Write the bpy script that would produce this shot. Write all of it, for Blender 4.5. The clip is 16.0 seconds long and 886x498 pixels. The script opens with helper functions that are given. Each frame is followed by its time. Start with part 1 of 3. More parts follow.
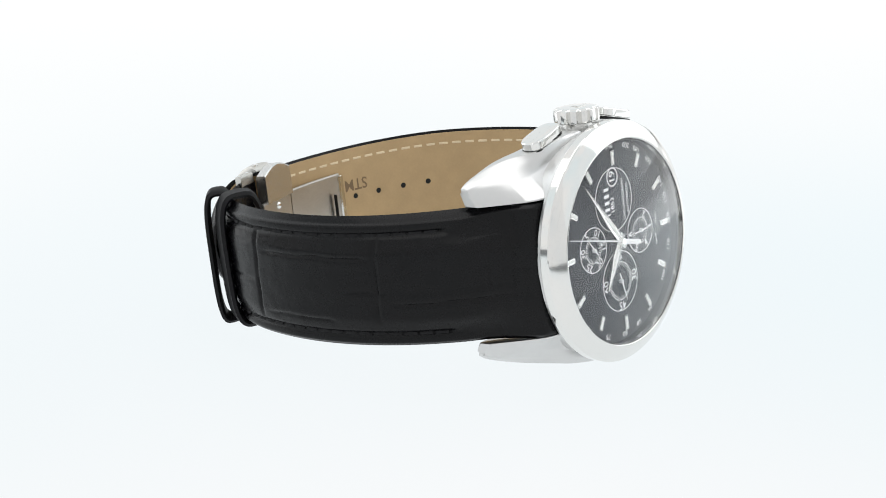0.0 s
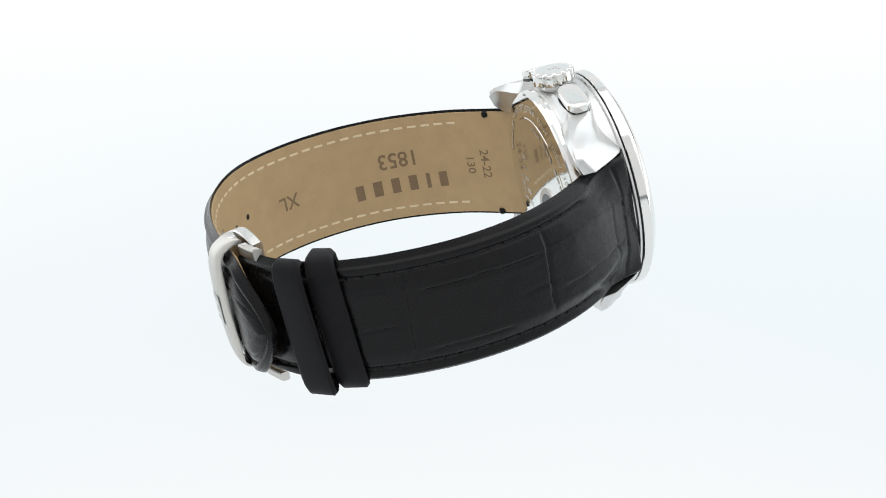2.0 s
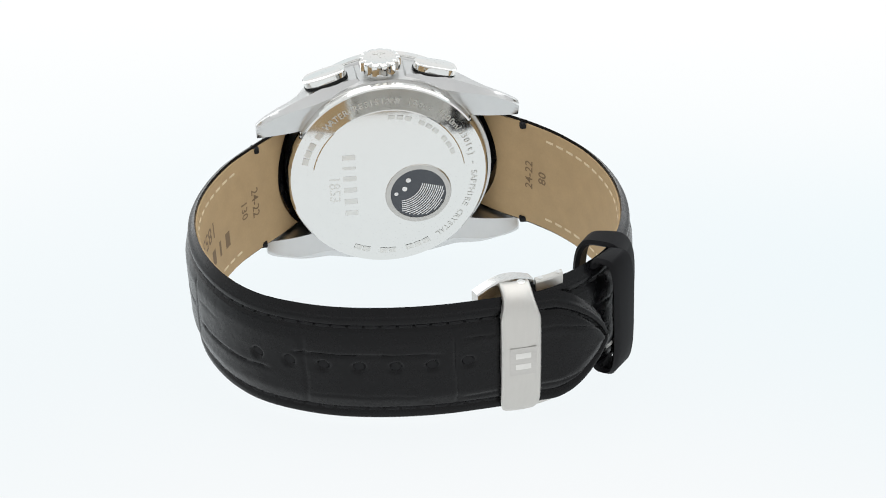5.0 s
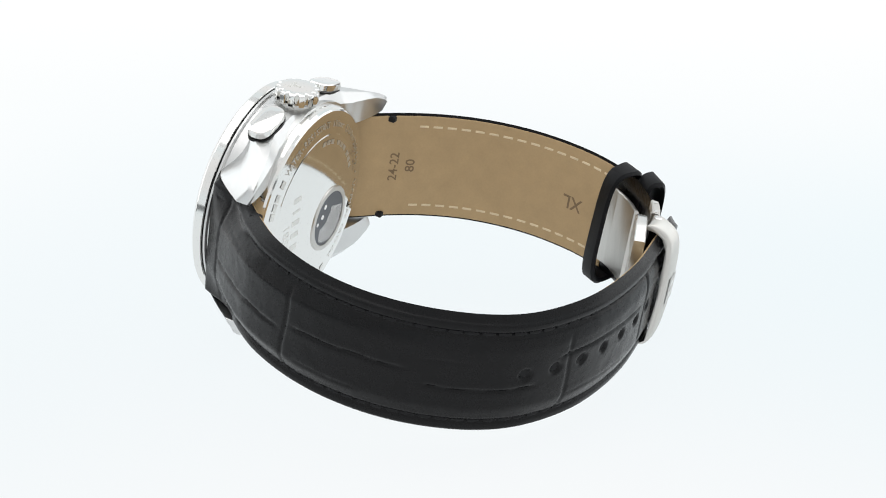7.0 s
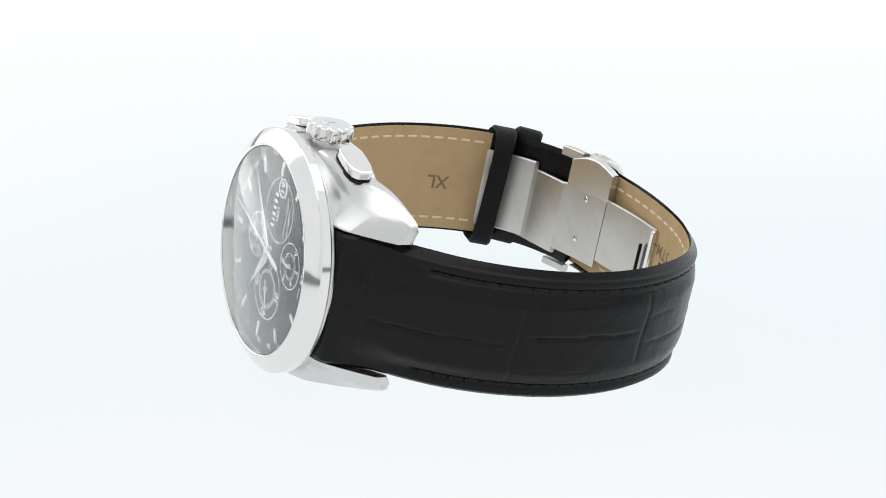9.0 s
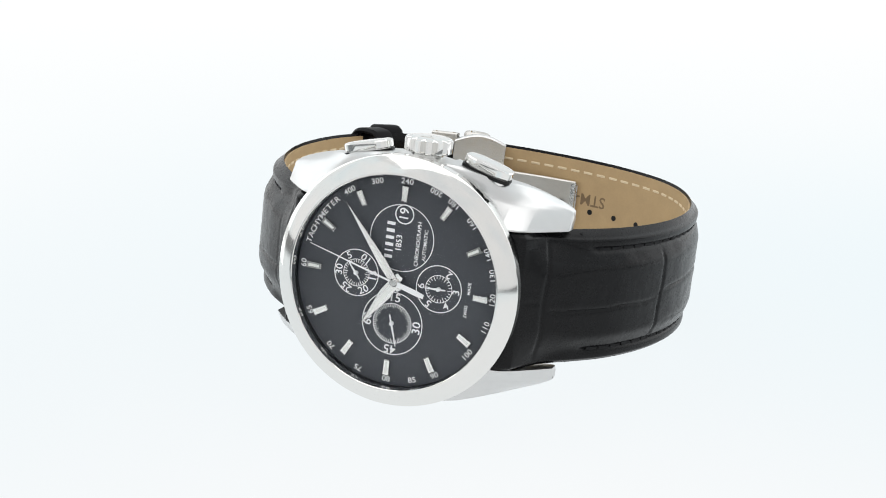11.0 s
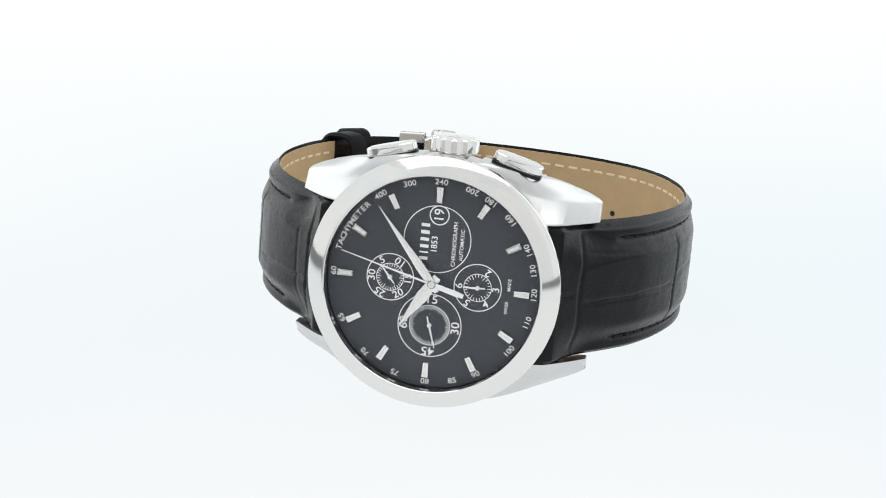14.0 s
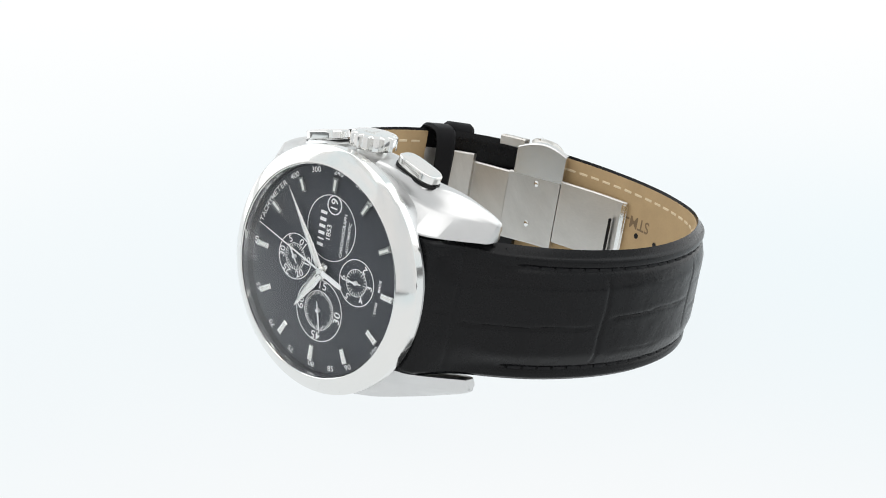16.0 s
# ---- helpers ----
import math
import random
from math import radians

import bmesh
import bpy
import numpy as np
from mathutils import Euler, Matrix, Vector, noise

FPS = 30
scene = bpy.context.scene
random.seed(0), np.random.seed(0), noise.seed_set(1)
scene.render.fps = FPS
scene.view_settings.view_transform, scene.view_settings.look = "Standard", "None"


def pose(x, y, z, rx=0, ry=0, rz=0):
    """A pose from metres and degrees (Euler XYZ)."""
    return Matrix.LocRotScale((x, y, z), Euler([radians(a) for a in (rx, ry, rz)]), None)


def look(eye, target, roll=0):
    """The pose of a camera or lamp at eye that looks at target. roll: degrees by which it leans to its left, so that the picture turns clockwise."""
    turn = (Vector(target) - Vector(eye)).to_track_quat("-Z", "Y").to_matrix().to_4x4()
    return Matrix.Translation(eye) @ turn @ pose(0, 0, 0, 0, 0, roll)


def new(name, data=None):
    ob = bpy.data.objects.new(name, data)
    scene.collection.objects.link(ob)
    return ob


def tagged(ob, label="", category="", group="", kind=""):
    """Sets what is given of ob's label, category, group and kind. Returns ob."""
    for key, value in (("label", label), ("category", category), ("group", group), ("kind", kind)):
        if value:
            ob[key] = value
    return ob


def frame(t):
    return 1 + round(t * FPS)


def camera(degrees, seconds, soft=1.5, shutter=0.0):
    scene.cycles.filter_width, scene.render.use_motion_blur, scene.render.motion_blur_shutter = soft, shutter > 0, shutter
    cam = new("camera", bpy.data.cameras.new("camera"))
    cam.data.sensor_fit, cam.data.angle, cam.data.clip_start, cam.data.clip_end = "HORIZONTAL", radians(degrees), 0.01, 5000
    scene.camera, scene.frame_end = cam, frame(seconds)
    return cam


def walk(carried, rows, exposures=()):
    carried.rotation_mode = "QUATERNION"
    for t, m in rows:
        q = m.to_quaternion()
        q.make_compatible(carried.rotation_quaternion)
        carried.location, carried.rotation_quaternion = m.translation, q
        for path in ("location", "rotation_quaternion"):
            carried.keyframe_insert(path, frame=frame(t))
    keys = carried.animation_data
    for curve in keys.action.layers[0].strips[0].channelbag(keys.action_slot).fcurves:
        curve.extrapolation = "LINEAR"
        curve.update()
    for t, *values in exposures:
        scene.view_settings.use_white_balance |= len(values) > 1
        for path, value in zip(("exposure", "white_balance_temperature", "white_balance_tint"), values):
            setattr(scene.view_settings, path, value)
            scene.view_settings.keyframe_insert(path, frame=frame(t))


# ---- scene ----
# ---- camera: a fixed stand in front of the turntable ----
FLOOR = 0.0170                      # height of the turntable's axis origin over the floor
DIST, ELEV = 0.3182, radians(22.276)
cam = camera(29.18, 16.0, soft=1.0)
EYE = (0.00082, -DIST * math.cos(ELEV), DIST * math.sin(ELEV) + FLOOR)
AIM = (0.00082, 0.0, FLOOR)
walk(cam, [(0.0, look(EYE, AIM)), (16.0, look(EYE, AIM))])

# ---- world and lights: a white light tent ----
world = bpy.data.worlds.new("tent_surroundings")
scene.world = world
world.use_nodes = True
world.node_tree.nodes["Background"].inputs[0].default_value = (0.80, 0.84, 0.86, 1)
world.node_tree.nodes["Background"].inputs[1].default_value = 0.35
scene.view_settings.exposure = 0.0


def lamp(name, eye, target, w, h, power, tint=(1, 1, 1)):
    data = bpy.data.lights.new(name, "AREA")
    data.shape, data.size, data.size_y, data.energy, data.color = "RECTANGLE", w, h, power, tint
    ob = new(name, data)
    ob.matrix_basis = look(eye, target)
    return ob


lamp("top_softbox", (0, 0.02, 0.62), (0, 0, 0), 0.7, 0.6, 1.22, (1.0, 0.995, 0.985))
lamp("side_softbox", (0.125, 0.06, 0.15), (0, 0.06, 0.15), 0.15, 0.30, 0.10, (0.97, 0.99, 1.0))
lamp("side_softbox", (-0.125, 0.075, 0.15), (0, 0.075, 0.15), 0.13, 0.30, 0.09, (0.97, 0.99, 1.0))


# ---- materials ----
def shader(name, color, rough=0.5, metal=0.0, bump=0.0, scale=2000.0, vary=0.1, spec=0.5, stretch=None, emit=None, power=0.0):
    mat = bpy.data.materials.new(name)
    mat.use_nodes = True
    nt = mat.node_tree
    n, l = nt.nodes, nt.links
    b = n["Principled BSDF"]
    b.inputs["Base Color"].default_value = (*color, 1)
    b.inputs["Roughness"].default_value = rough
    b.inputs["Metallic"].default_value = metal
    b.inputs["Specular IOR Level"].default_value = spec
    if emit:
        b.inputs["Emission Color"].default_value = (*emit, 1)
        b.inputs["Emission Strength"].default_value = power
    if vary or bump:
        co = n.new("ShaderNodeTexCoord")
        mp = n.new("ShaderNodeMapping")
        if stretch:
            mp.inputs["Scale"].default_value = stretch
        l.new(co.outputs["Object"], mp.inputs["Vector"])
        fine, coarse = n.new("ShaderNodeTexNoise"), n.new("ShaderNodeTexNoise")
        fine.inputs["Scale"].default_value, coarse.inputs["Scale"].default_value = scale, scale / 9
        fine.inputs["Detail"].default_value = 4
        for t in (fine, coarse):
            l.new(mp.outputs[0], t.inputs["Vector"])
        mix = n.new("ShaderNodeMath")
        mix.operation = "MULTIPLY_ADD"
        l.new(coarse.outputs["Fac"], mix.inputs[0])
        mix.inputs[1].default_value = 0.6
        half = n.new("ShaderNodeMath")
        half.operation = "MULTIPLY"
        half.inputs[1].default_value = 0.4
        l.new(fine.outputs["Fac"], half.inputs[0])
        l.new(half.outputs[0], mix.inputs[2])
        if vary:
            ramp = n.new("ShaderNodeValToRGB")
            ramp.color_ramp.elements[0].position, ramp.color_ramp.elements[1].position = 0.3, 0.7
            ramp.color_ramp.elements[0].color = (*[c * (1 - vary) for c in color], 1)
            ramp.color_ramp.elements[1].color = (*[min(1, c * (1 + vary)) for c in color], 1)
            l.new(mix.outputs[0], ramp.inputs[0])
            l.new(ramp.outputs[0], b.inputs["Base Color"])
            rr = n.new("ShaderNodeMapRange")
            rr.inputs["To Min"].default_value, rr.inputs["To Max"].default_value = rough * (1 - vary), min(1, rough * (1 + vary))
            l.new(mix.outputs[0], rr.inputs["Value"])
            l.new(rr.outputs[0], b.inputs["Roughness"])
        if bump:
            bp = n.new("ShaderNodeBump")
            bp.inputs["Strength"].default_value, bp.inputs["Distance"].default_value = bump, 0.0001
            l.new(mix.outputs[0], bp.inputs["Height"])
            l.new(bp.outputs[0], b.inputs["Normal"])
    return mat


POLISHED = shader("polished_steel", (0.80, 0.795, 0.775), 0.085, 1.0, vary=0.012, scale=500)
BRUSHED = shader("brushed_steel", (0.69, 0.685, 0.67), 0.26, 1.0, bump=0.0, scale=900, vary=0.03, stretch=(1, 1, 14))
FLANK = shader("fine_satin_steel", (0.65, 0.65, 0.645), 0.32, 1.0, vary=0.03, scale=700)
SATIN = shader("satin_steel", (0.56, 0.545, 0.52), 0.34, 1.0, bump=0.1, scale=1200, vary=0.07, stretch=(1, 12, 1))
MATTE = shader("matte_steel", (0.60, 0.585, 0.555), 0.42, 1.0, bump=0.0, scale=1500, vary=0.025, stretch=(8, 8, 1))
# near-black for joints, and for shade painted at the crown and pushers
DARK_GAP = shader("shadow_gap_steel", (0.03, 0.03, 0.03), 0.4, 1.0, vary=0.0)
DIAL_BLACK = shader("black_dial_lacquer", (0.074, 0.079, 0.089), 0.5, vary=0.04, scale=900, spec=0.1)
PRINT = shader("white_dial_print", (0.93, 0.94, 0.95), 0.5, vary=0.03)
LUME = shader("pale_lume_paint", (0.84, 0.85, 0.82), 0.6, vary=0.05)
LEATHER = shader("black_calf_leather", (0.0032, 0.0032, 0.0038), 0.27, bump=0.24, scale=3200, vary=0.24, spec=0.2)
EDGE = shader("black_strap_edge", (0.0085, 0.0085, 0.0095), 0.5, bump=0.3, scale=3000, vary=0.2, spec=0.10)
LINING = shader("tan_calf_lining", (0.436, 0.306, 0.165), 0.62, bump=0.25, scale=2500, vary=0.07, spec=0.25)
STAMP = shader("dark_stamped_ink", (0.185, 0.12, 0.064), 0.7, vary=0.12)
THREAD = shader("cream_thread", (0.68, 0.56, 0.38), 0.8, vary=0.1, scale=6000, bump=0.4)
BLACK_THREAD = shader("black_thread", (0.004, 0.004, 0.005), 0.9, vary=0.2, scale=6000, bump=0.5)
ETCH = shader("etched_steel", (0.74, 0.73, 0.70), 0.36, 1.0, vary=0.05)
MOVEMENT = shader("dark_rotor_metal", (0.10, 0.105, 0.115), 0.35, 1.0, vary=0.1)
GLASS = bpy.data.materials.new("sapphire_crystal")
GLASS.use_nodes = True
gn, gl = GLASS.node_tree.nodes, GLASS.node_tree.links
gn.remove(gn["Principled BSDF"])
clear, gloss, rim, both = gn.new("ShaderNodeBsdfTransparent"), gn.new("ShaderNodeBsdfGlossy"), gn.new("ShaderNodeLayerWeight"), gn.new("ShaderNodeMixShader")
gloss.inputs["Roughness"].default_value = 0.03
rim.inputs["Blend"].default_value = 0.5
power, gain = gn.new("ShaderNodeMath"), gn.new("ShaderNodeMath")
power.operation, gain.operation = "POWER", "MULTIPLY_ADD"
power.inputs[1].default_value = 4.0
gain.inputs[1].default_value, gain.inputs[2].default_value = 1.6, 0.004
gain.use_clamp = True
gl.new(rim.outputs["Facing"], power.inputs[0])
gl.new(power.outputs[0], gain.inputs[0])
gl.new(gain.outputs[0], both.inputs[0])
gl.new(clear.outputs[0], both.inputs[1])
gl.new(gloss.outputs[0], both.inputs[2])
gl.new(both.outputs[0], gn["Material Output"].inputs["Surface"])


def glow(name, low, high, power, scale, far=False):
    """White sheet with its light put into emission, a little uneven."""
    mat = bpy.data.materials.new(name)
    mat.use_nodes = True
    n, l = mat.node_tree.nodes, mat.node_tree.links
    b = n["Principled BSDF"]
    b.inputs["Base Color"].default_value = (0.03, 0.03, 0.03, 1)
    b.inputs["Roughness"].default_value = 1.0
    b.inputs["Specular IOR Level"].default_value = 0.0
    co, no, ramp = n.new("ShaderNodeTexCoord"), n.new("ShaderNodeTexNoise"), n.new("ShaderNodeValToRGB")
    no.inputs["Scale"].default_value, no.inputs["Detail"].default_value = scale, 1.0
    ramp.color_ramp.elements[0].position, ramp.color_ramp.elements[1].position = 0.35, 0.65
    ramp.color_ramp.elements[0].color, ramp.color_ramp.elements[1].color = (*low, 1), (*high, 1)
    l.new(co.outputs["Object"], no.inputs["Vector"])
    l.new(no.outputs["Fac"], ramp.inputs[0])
    out = ramp.outputs[0]
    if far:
        # light graded into the emission: bluish near, white farther back
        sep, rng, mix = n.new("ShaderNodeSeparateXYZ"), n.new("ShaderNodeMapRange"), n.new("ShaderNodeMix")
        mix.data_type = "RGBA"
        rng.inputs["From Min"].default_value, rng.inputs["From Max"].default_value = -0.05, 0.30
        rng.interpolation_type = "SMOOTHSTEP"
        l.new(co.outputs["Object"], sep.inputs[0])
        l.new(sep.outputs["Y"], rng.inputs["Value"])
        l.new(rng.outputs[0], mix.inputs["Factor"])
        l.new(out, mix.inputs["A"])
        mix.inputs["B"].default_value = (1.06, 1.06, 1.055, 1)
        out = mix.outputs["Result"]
        # the painted glow fades on both sides; no panel is built below
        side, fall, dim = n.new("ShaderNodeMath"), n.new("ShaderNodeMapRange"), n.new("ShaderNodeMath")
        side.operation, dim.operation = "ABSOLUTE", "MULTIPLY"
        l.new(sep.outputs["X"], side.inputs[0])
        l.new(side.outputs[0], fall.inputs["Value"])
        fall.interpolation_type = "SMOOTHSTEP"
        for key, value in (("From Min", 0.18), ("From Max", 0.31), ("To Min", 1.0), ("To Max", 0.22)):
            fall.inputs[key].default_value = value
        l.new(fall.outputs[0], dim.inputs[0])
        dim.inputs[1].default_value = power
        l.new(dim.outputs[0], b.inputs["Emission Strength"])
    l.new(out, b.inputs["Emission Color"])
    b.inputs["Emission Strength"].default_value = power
    return mat


# floor brightness is emission, not lamps beneath it
FLOOR_GLOW = glow("graded_glow_floor", (0.86, 0.95, 0.985), (0.97, 0.99, 1.0), 0.93, 3.0, True)
# self-lit cloths for the unseen walls and roof, added to light the steel
BACK_GLOW = glow("self_lit_back_cloth", (0.88, 0.96, 0.99), (0.99, 0.99, 0.99), 0.95, 1.5)
FRONT_GLOW = glow("self_lit_front_cloth", (0.90, 0.93, 0.95), (1.0, 1.0, 1.0), 0.85, 1.5)


# ---- mesh helpers (all watch shapes in millimetres; x to 6 o'clock, z to 3 o'clock, y into the loop) ----
TURN = Matrix(((0.9956, 0.0695, 0.0635), (-0.0798, 0.9810, 0.1770), (-0.0500, -0.1813, 0.9822)))
PLACE = Matrix.Translation((0.003487, -0.035643, 0.008618 + FLOOR)) @ TURN.to_4x4() @ Matrix.Diagonal((0.001, 0.001, 0.001, 1))


def part(name, mesh, mat, parent, label="", kind=""):
    """Links one mesh, given as a bmesh or as (verts, faces) in watch millimetres, under a thing or a part."""
    me = bpy.data.meshes.new(name)
    if isinstance(mesh, tuple):
        me.from_pydata([tuple(v) for v in mesh[0]], [], [tuple(f) for f in mesh[1]])
        bm = bmesh.new()
        bm.from_mesh(me)
    else:
        bm = mesh
    bmesh.ops.recalc_face_normals(bm, faces=bm.faces)
    bm.transform(PLACE)
    bm.to_mesh(me)
    bm.free()
    me.materials.append(mat)
    ob = new(name, me)
    ob.parent = parent
    return tagged(ob, label, kind=kind)


def smooth(ob, angle=35):
    me = ob.data
    for p in me.polygons:
        p.use_smooth = True
    me.set_sharp_from_angle(angle=radians(angle))
    return ob


def merged(*meshes):
    verts, faces = [], []
    for v, f in meshes:
        k = len(verts)
        verts += [tuple(p) for p in v]
        faces += [tuple(i + k for i in q) for q in f]
    return verts, faces


def grid(rows, closed=False, caps=False):
    """Quads over rows of points; closed joins each row's ends."""
    m = len(rows[0])
    verts = [p for r in rows for p in r]
    faces = []
    for i in range(len(rows) - 1):
        for j in range(m if closed else m - 1):
            k = (j + 1) % m
            faces.append((i * m + j, i * m + k, (i + 1) * m + k, (i + 1) * m + j))
    if caps:
        faces += [tuple(range(m))[::-1], tuple(range((len(rows) - 1) * m, len(rows) * m))]
    return verts, faces


def lathe(profile, steps=96, centre=(0, 0), ring=False):
    """Turns (radius, y) points about the y axis through centre (x, z)."""
    rows = []
    for r, y in profile:
        rows.append([(centre[0] + r * math.cos(a), y, centre[1] + r * math.sin(a)) for a in (2 * math.pi * k / steps for k in range(steps))])
    if ring:
        rows.append(rows[0])
    return grid(rows, closed=True)


def prism(outline, y0, y1, bevel=0.0):
    """A flat plate from an (x, z) outline between two depths, with bevelled front edges at y0."""
    n = len(outline)
    cx, cz = sum(p[0] for p in outline) / n, sum(p[1] for p in outline) / n
    rows = [[(x, y1, z) for x, z in outline]]
    if bevel:
        rows.append([(x, y0 + bevel, z) for x, z in outline])
        ins = []
        for x, z in outline:
            d = max(1e-6, math.hypot(x - cx, z - cz))
            k = max(0.0, 1 - bevel / d)
            ins.append((cx + (x - cx) * k, y0, cz + (z - cz) * k))
        rows.append(ins)
    else:
        rows.append([(x, y0, z) for x, z in outline])
    return grid(rows, closed=True, caps=True)


def box(lo, hi, bevel=0.3):
    """A box with chamfered edges."""
    bm = bmesh.new()
    bmesh.ops.create_cube(bm, size=1.0)
    for v in bm.verts:
        v.co = Vector([lo[i] + (v.co[i] + 0.5) * (hi[i] - lo[i]) for i in range(3)])
    bmesh.ops.bevel(bm, geom=list(bm.edges), offset=bevel, segments=2, affect="EDGES")
    return bm


def bm_data(bm):
    bm.verts.index_update()
    out = [tuple(v.co) for v in bm.verts], [tuple(v.index for v in f.verts) for f in bm.faces]
    bm.free()
    return out


def text_flat(words, size):
    """Filled letters as (verts 2D, faces), centred on the origin."""
    cu = bpy.data.curves.new("letters", "FONT")
    cu.body, cu.size, cu.align_x, cu.align_y = words, size, "CENTER", "CENTER"
    cu.resolution_u = 3
    cu.offset = 0.012 * size
    ob = bpy.data.objects.new("letters", cu)
    scene.collection.objects.link(ob)
    bpy.context.view_layer.update()
    me = bpy.data.meshes.new_from_object(ob.evaluated_get(bpy.context.evaluated_depsgraph_get()))
    out = [(v.co.x, v.co.y) for v in me.vertices], [tuple(p.vertices) for p in me.polygons]
    bpy.data.objects.remove(ob)
    bpy.data.meshes.remove(me)
    bpy.data.curves.remove(cu)
    return out


def text_on(words, size, place, wide=1.0):
    """Letters laid through place(u, v) -> point."""
    v, f = text_flat(words, size)
    return [place(a * wide, b) for a, b in v], f


def bars_on(widths, height, gap, place, line=0.0):
    """A row of plain bars, solid or hollow with that line width, in place of a word that is not lettered."""
    total = sum(widths) + gap * (len(widths) - 1)
    x, out = -total / 2, []

    def block(x0, x1, y0, y1):
        out.append(grid([[place(x0 + (x1 - x0) * i / 3, y) for i in range(4)] for y in (y0, y1)]))

    h = height / 2
    for w in widths:
        if not line or w < 3 * line:
            block(x, x + w, -h, h)
        else:
            block(x, x + w, -h, line - h)
            block(x, x + w, h - line, h)
            block(x, x + line, line - h, h - line)
            block(x + w - line, x + w, line - h, h - line)
        x += w + gap
    return merged(*out)


# ---- the strap's course: outer face of each half, seen along z ----
def spline(points, steps=12):
    p = [Vector(q[:2]) for q in points]
    p = [2 * p[0] - p[1]] + p + [2 * p[-1] - p[-2]]
    out = []
    for i in range(1, len(p) - 2):
        for k in range(steps):
            t = k / steps
            out.append(0.5 * (2 * p[i] + (p[i + 1] - p[i - 1]) * t + (2 * p[i - 1] - 5 * p[i] + 4 * p[i + 1] - p[i + 2]) * t * t
                              + (3 * p[i] - p[i - 1] - 3 * p[i + 1] + p[i + 2]) * t ** 3))
    out.append(p[-2])
    return out


class Course:
    """A curve in the xy plane by arc length, with its outward normal."""

    def __init__(self, points, sign):
        self.p = np.array([tuple(q) for q in spline(points)])
        self.s = np.r_[0, np.cumsum(np.linalg.norm(np.diff(self.p, axis=0), axis=1))]
        self.length, self.sign = self.s[-1], sign

    def at(self, s, off=0.0):
        q = np.array([np.interp(s, self.s, self.p[:, k]) for k in (0, 1)])
        a = np.array([np.interp(s - 0.8, self.s, self.p[:, k]) for k in (0, 1)])
        b = np.array([np.interp(s + 0.8, self.s, self.p[:, k]) for k in (0, 1)])
        d = (b - a) / np.linalg.norm(b - a)
        return q + off * self.sign * np.array([d[1], -d[0]])


LONG = Course([(20.7, 2.3), (25.0, 7.3), (29.6, 12.5), (34.4, 19.0), (38.2, 27.5), (40.2, 36.5), (40.2, 46.0), (38.2, 54.8), (34.2, 63.0),
               (28.4, 69.2), (19.4, 74.0), (10.0, 76.5), (0.0, 77.5), (-10.0, 77.2), (-18.0, 76.7), (-24.0, 76.1), (-30.0, 73.8)], 1)
SHORT = Course([(-20.7, 2.3), (-25.0, 7.3), (-29.8, 12.5), (-34.6, 19.5), (-38.2, 28.0), (-39.9, 37.5), (-39.7, 47.0), (-37.6, 56.0),
                (-33.4, 64.0), (-27.5, 69.6), (-21.0, 73.2), (-17.0, 74.6)], -1)


def top_z(y):
    return 11.3 + 1.2 * fade(4, 78, y)


def low_z(y):
    return -12.15 + 2.1 * min(1.0, max(0.0, (y - 8) / 62))


def fade(a, b, x):
    t = min(1.0, max(0.0, (x - a) / (b - a)))
    return t * t * (3 - 2 * t)


def thick(s):
    return 4.4 - 1.9 * fade(4, 48, s)


def pad(s, top):
    return (1.7 - 1.05 * fade(5, top, s) + 0.9 * (1 - fade(2, 15, s))) * fade(-2.0, 9.0, s)


# embossed scales: (start, end, height over the width -1..1, depth) along and (place, from, to, depth) across
LONG_ALONG = [(-2, 5.2, 0.02, 0.22), (0, 5.2, 0.80, 0.12), (5.6, 30.5, -0.10, 0.40), (6, 18, 0.62, 0.14), (33, 55.5, 0.06, 0.42), (33.5, 48, -0.52, 0.16), (57.5, 78, -0.17, 0.40),
              (57, 66, 0.30, 0.14), (81.5, 107.5, 0.29, 0.42), (84, 104, -0.5, 0.14), (110, 137, 0.52, 0.34), (110, 133, -0.6, 0.26)]
LONG_ACROSS = [(5.2, -1, 1, 0.24), (31.6, -0.8, 0.7, 0.26), (56.2, -0.5, 0.7, 0.15), (83.6, -0.8, 0.6, 0.22), (109.2, -0.8, 0.9, 0.34)]
SHORT_ALONG = [(-2, 4.0, 0.1, 0.22), (4.6, 25.5, -0.28, 0.40), (5, 12, 0.66, 0.2), (28.5, 52.5, 0.45, 0.42), (36, 52.5, -0.58, 0.36), (26, 34, -0.1, 0.16), (55.4, 64, -0.10, 0.34), (64, 84, 0.3, 0.2), (56, 62, 0.55, 0.16)]
SHORT_ACROSS = [(3.6, -1, 1, 0.26), (7.2, -0.9, 0.5, 0.14), (27.2, -0.6, 0.75, 0.34), (54.1, -0.7, 0.85, 0.34), (70, -0.7, 0.8, 0.2)]


HOLES = [111.4 - 6.08 * k for k in range(7)]


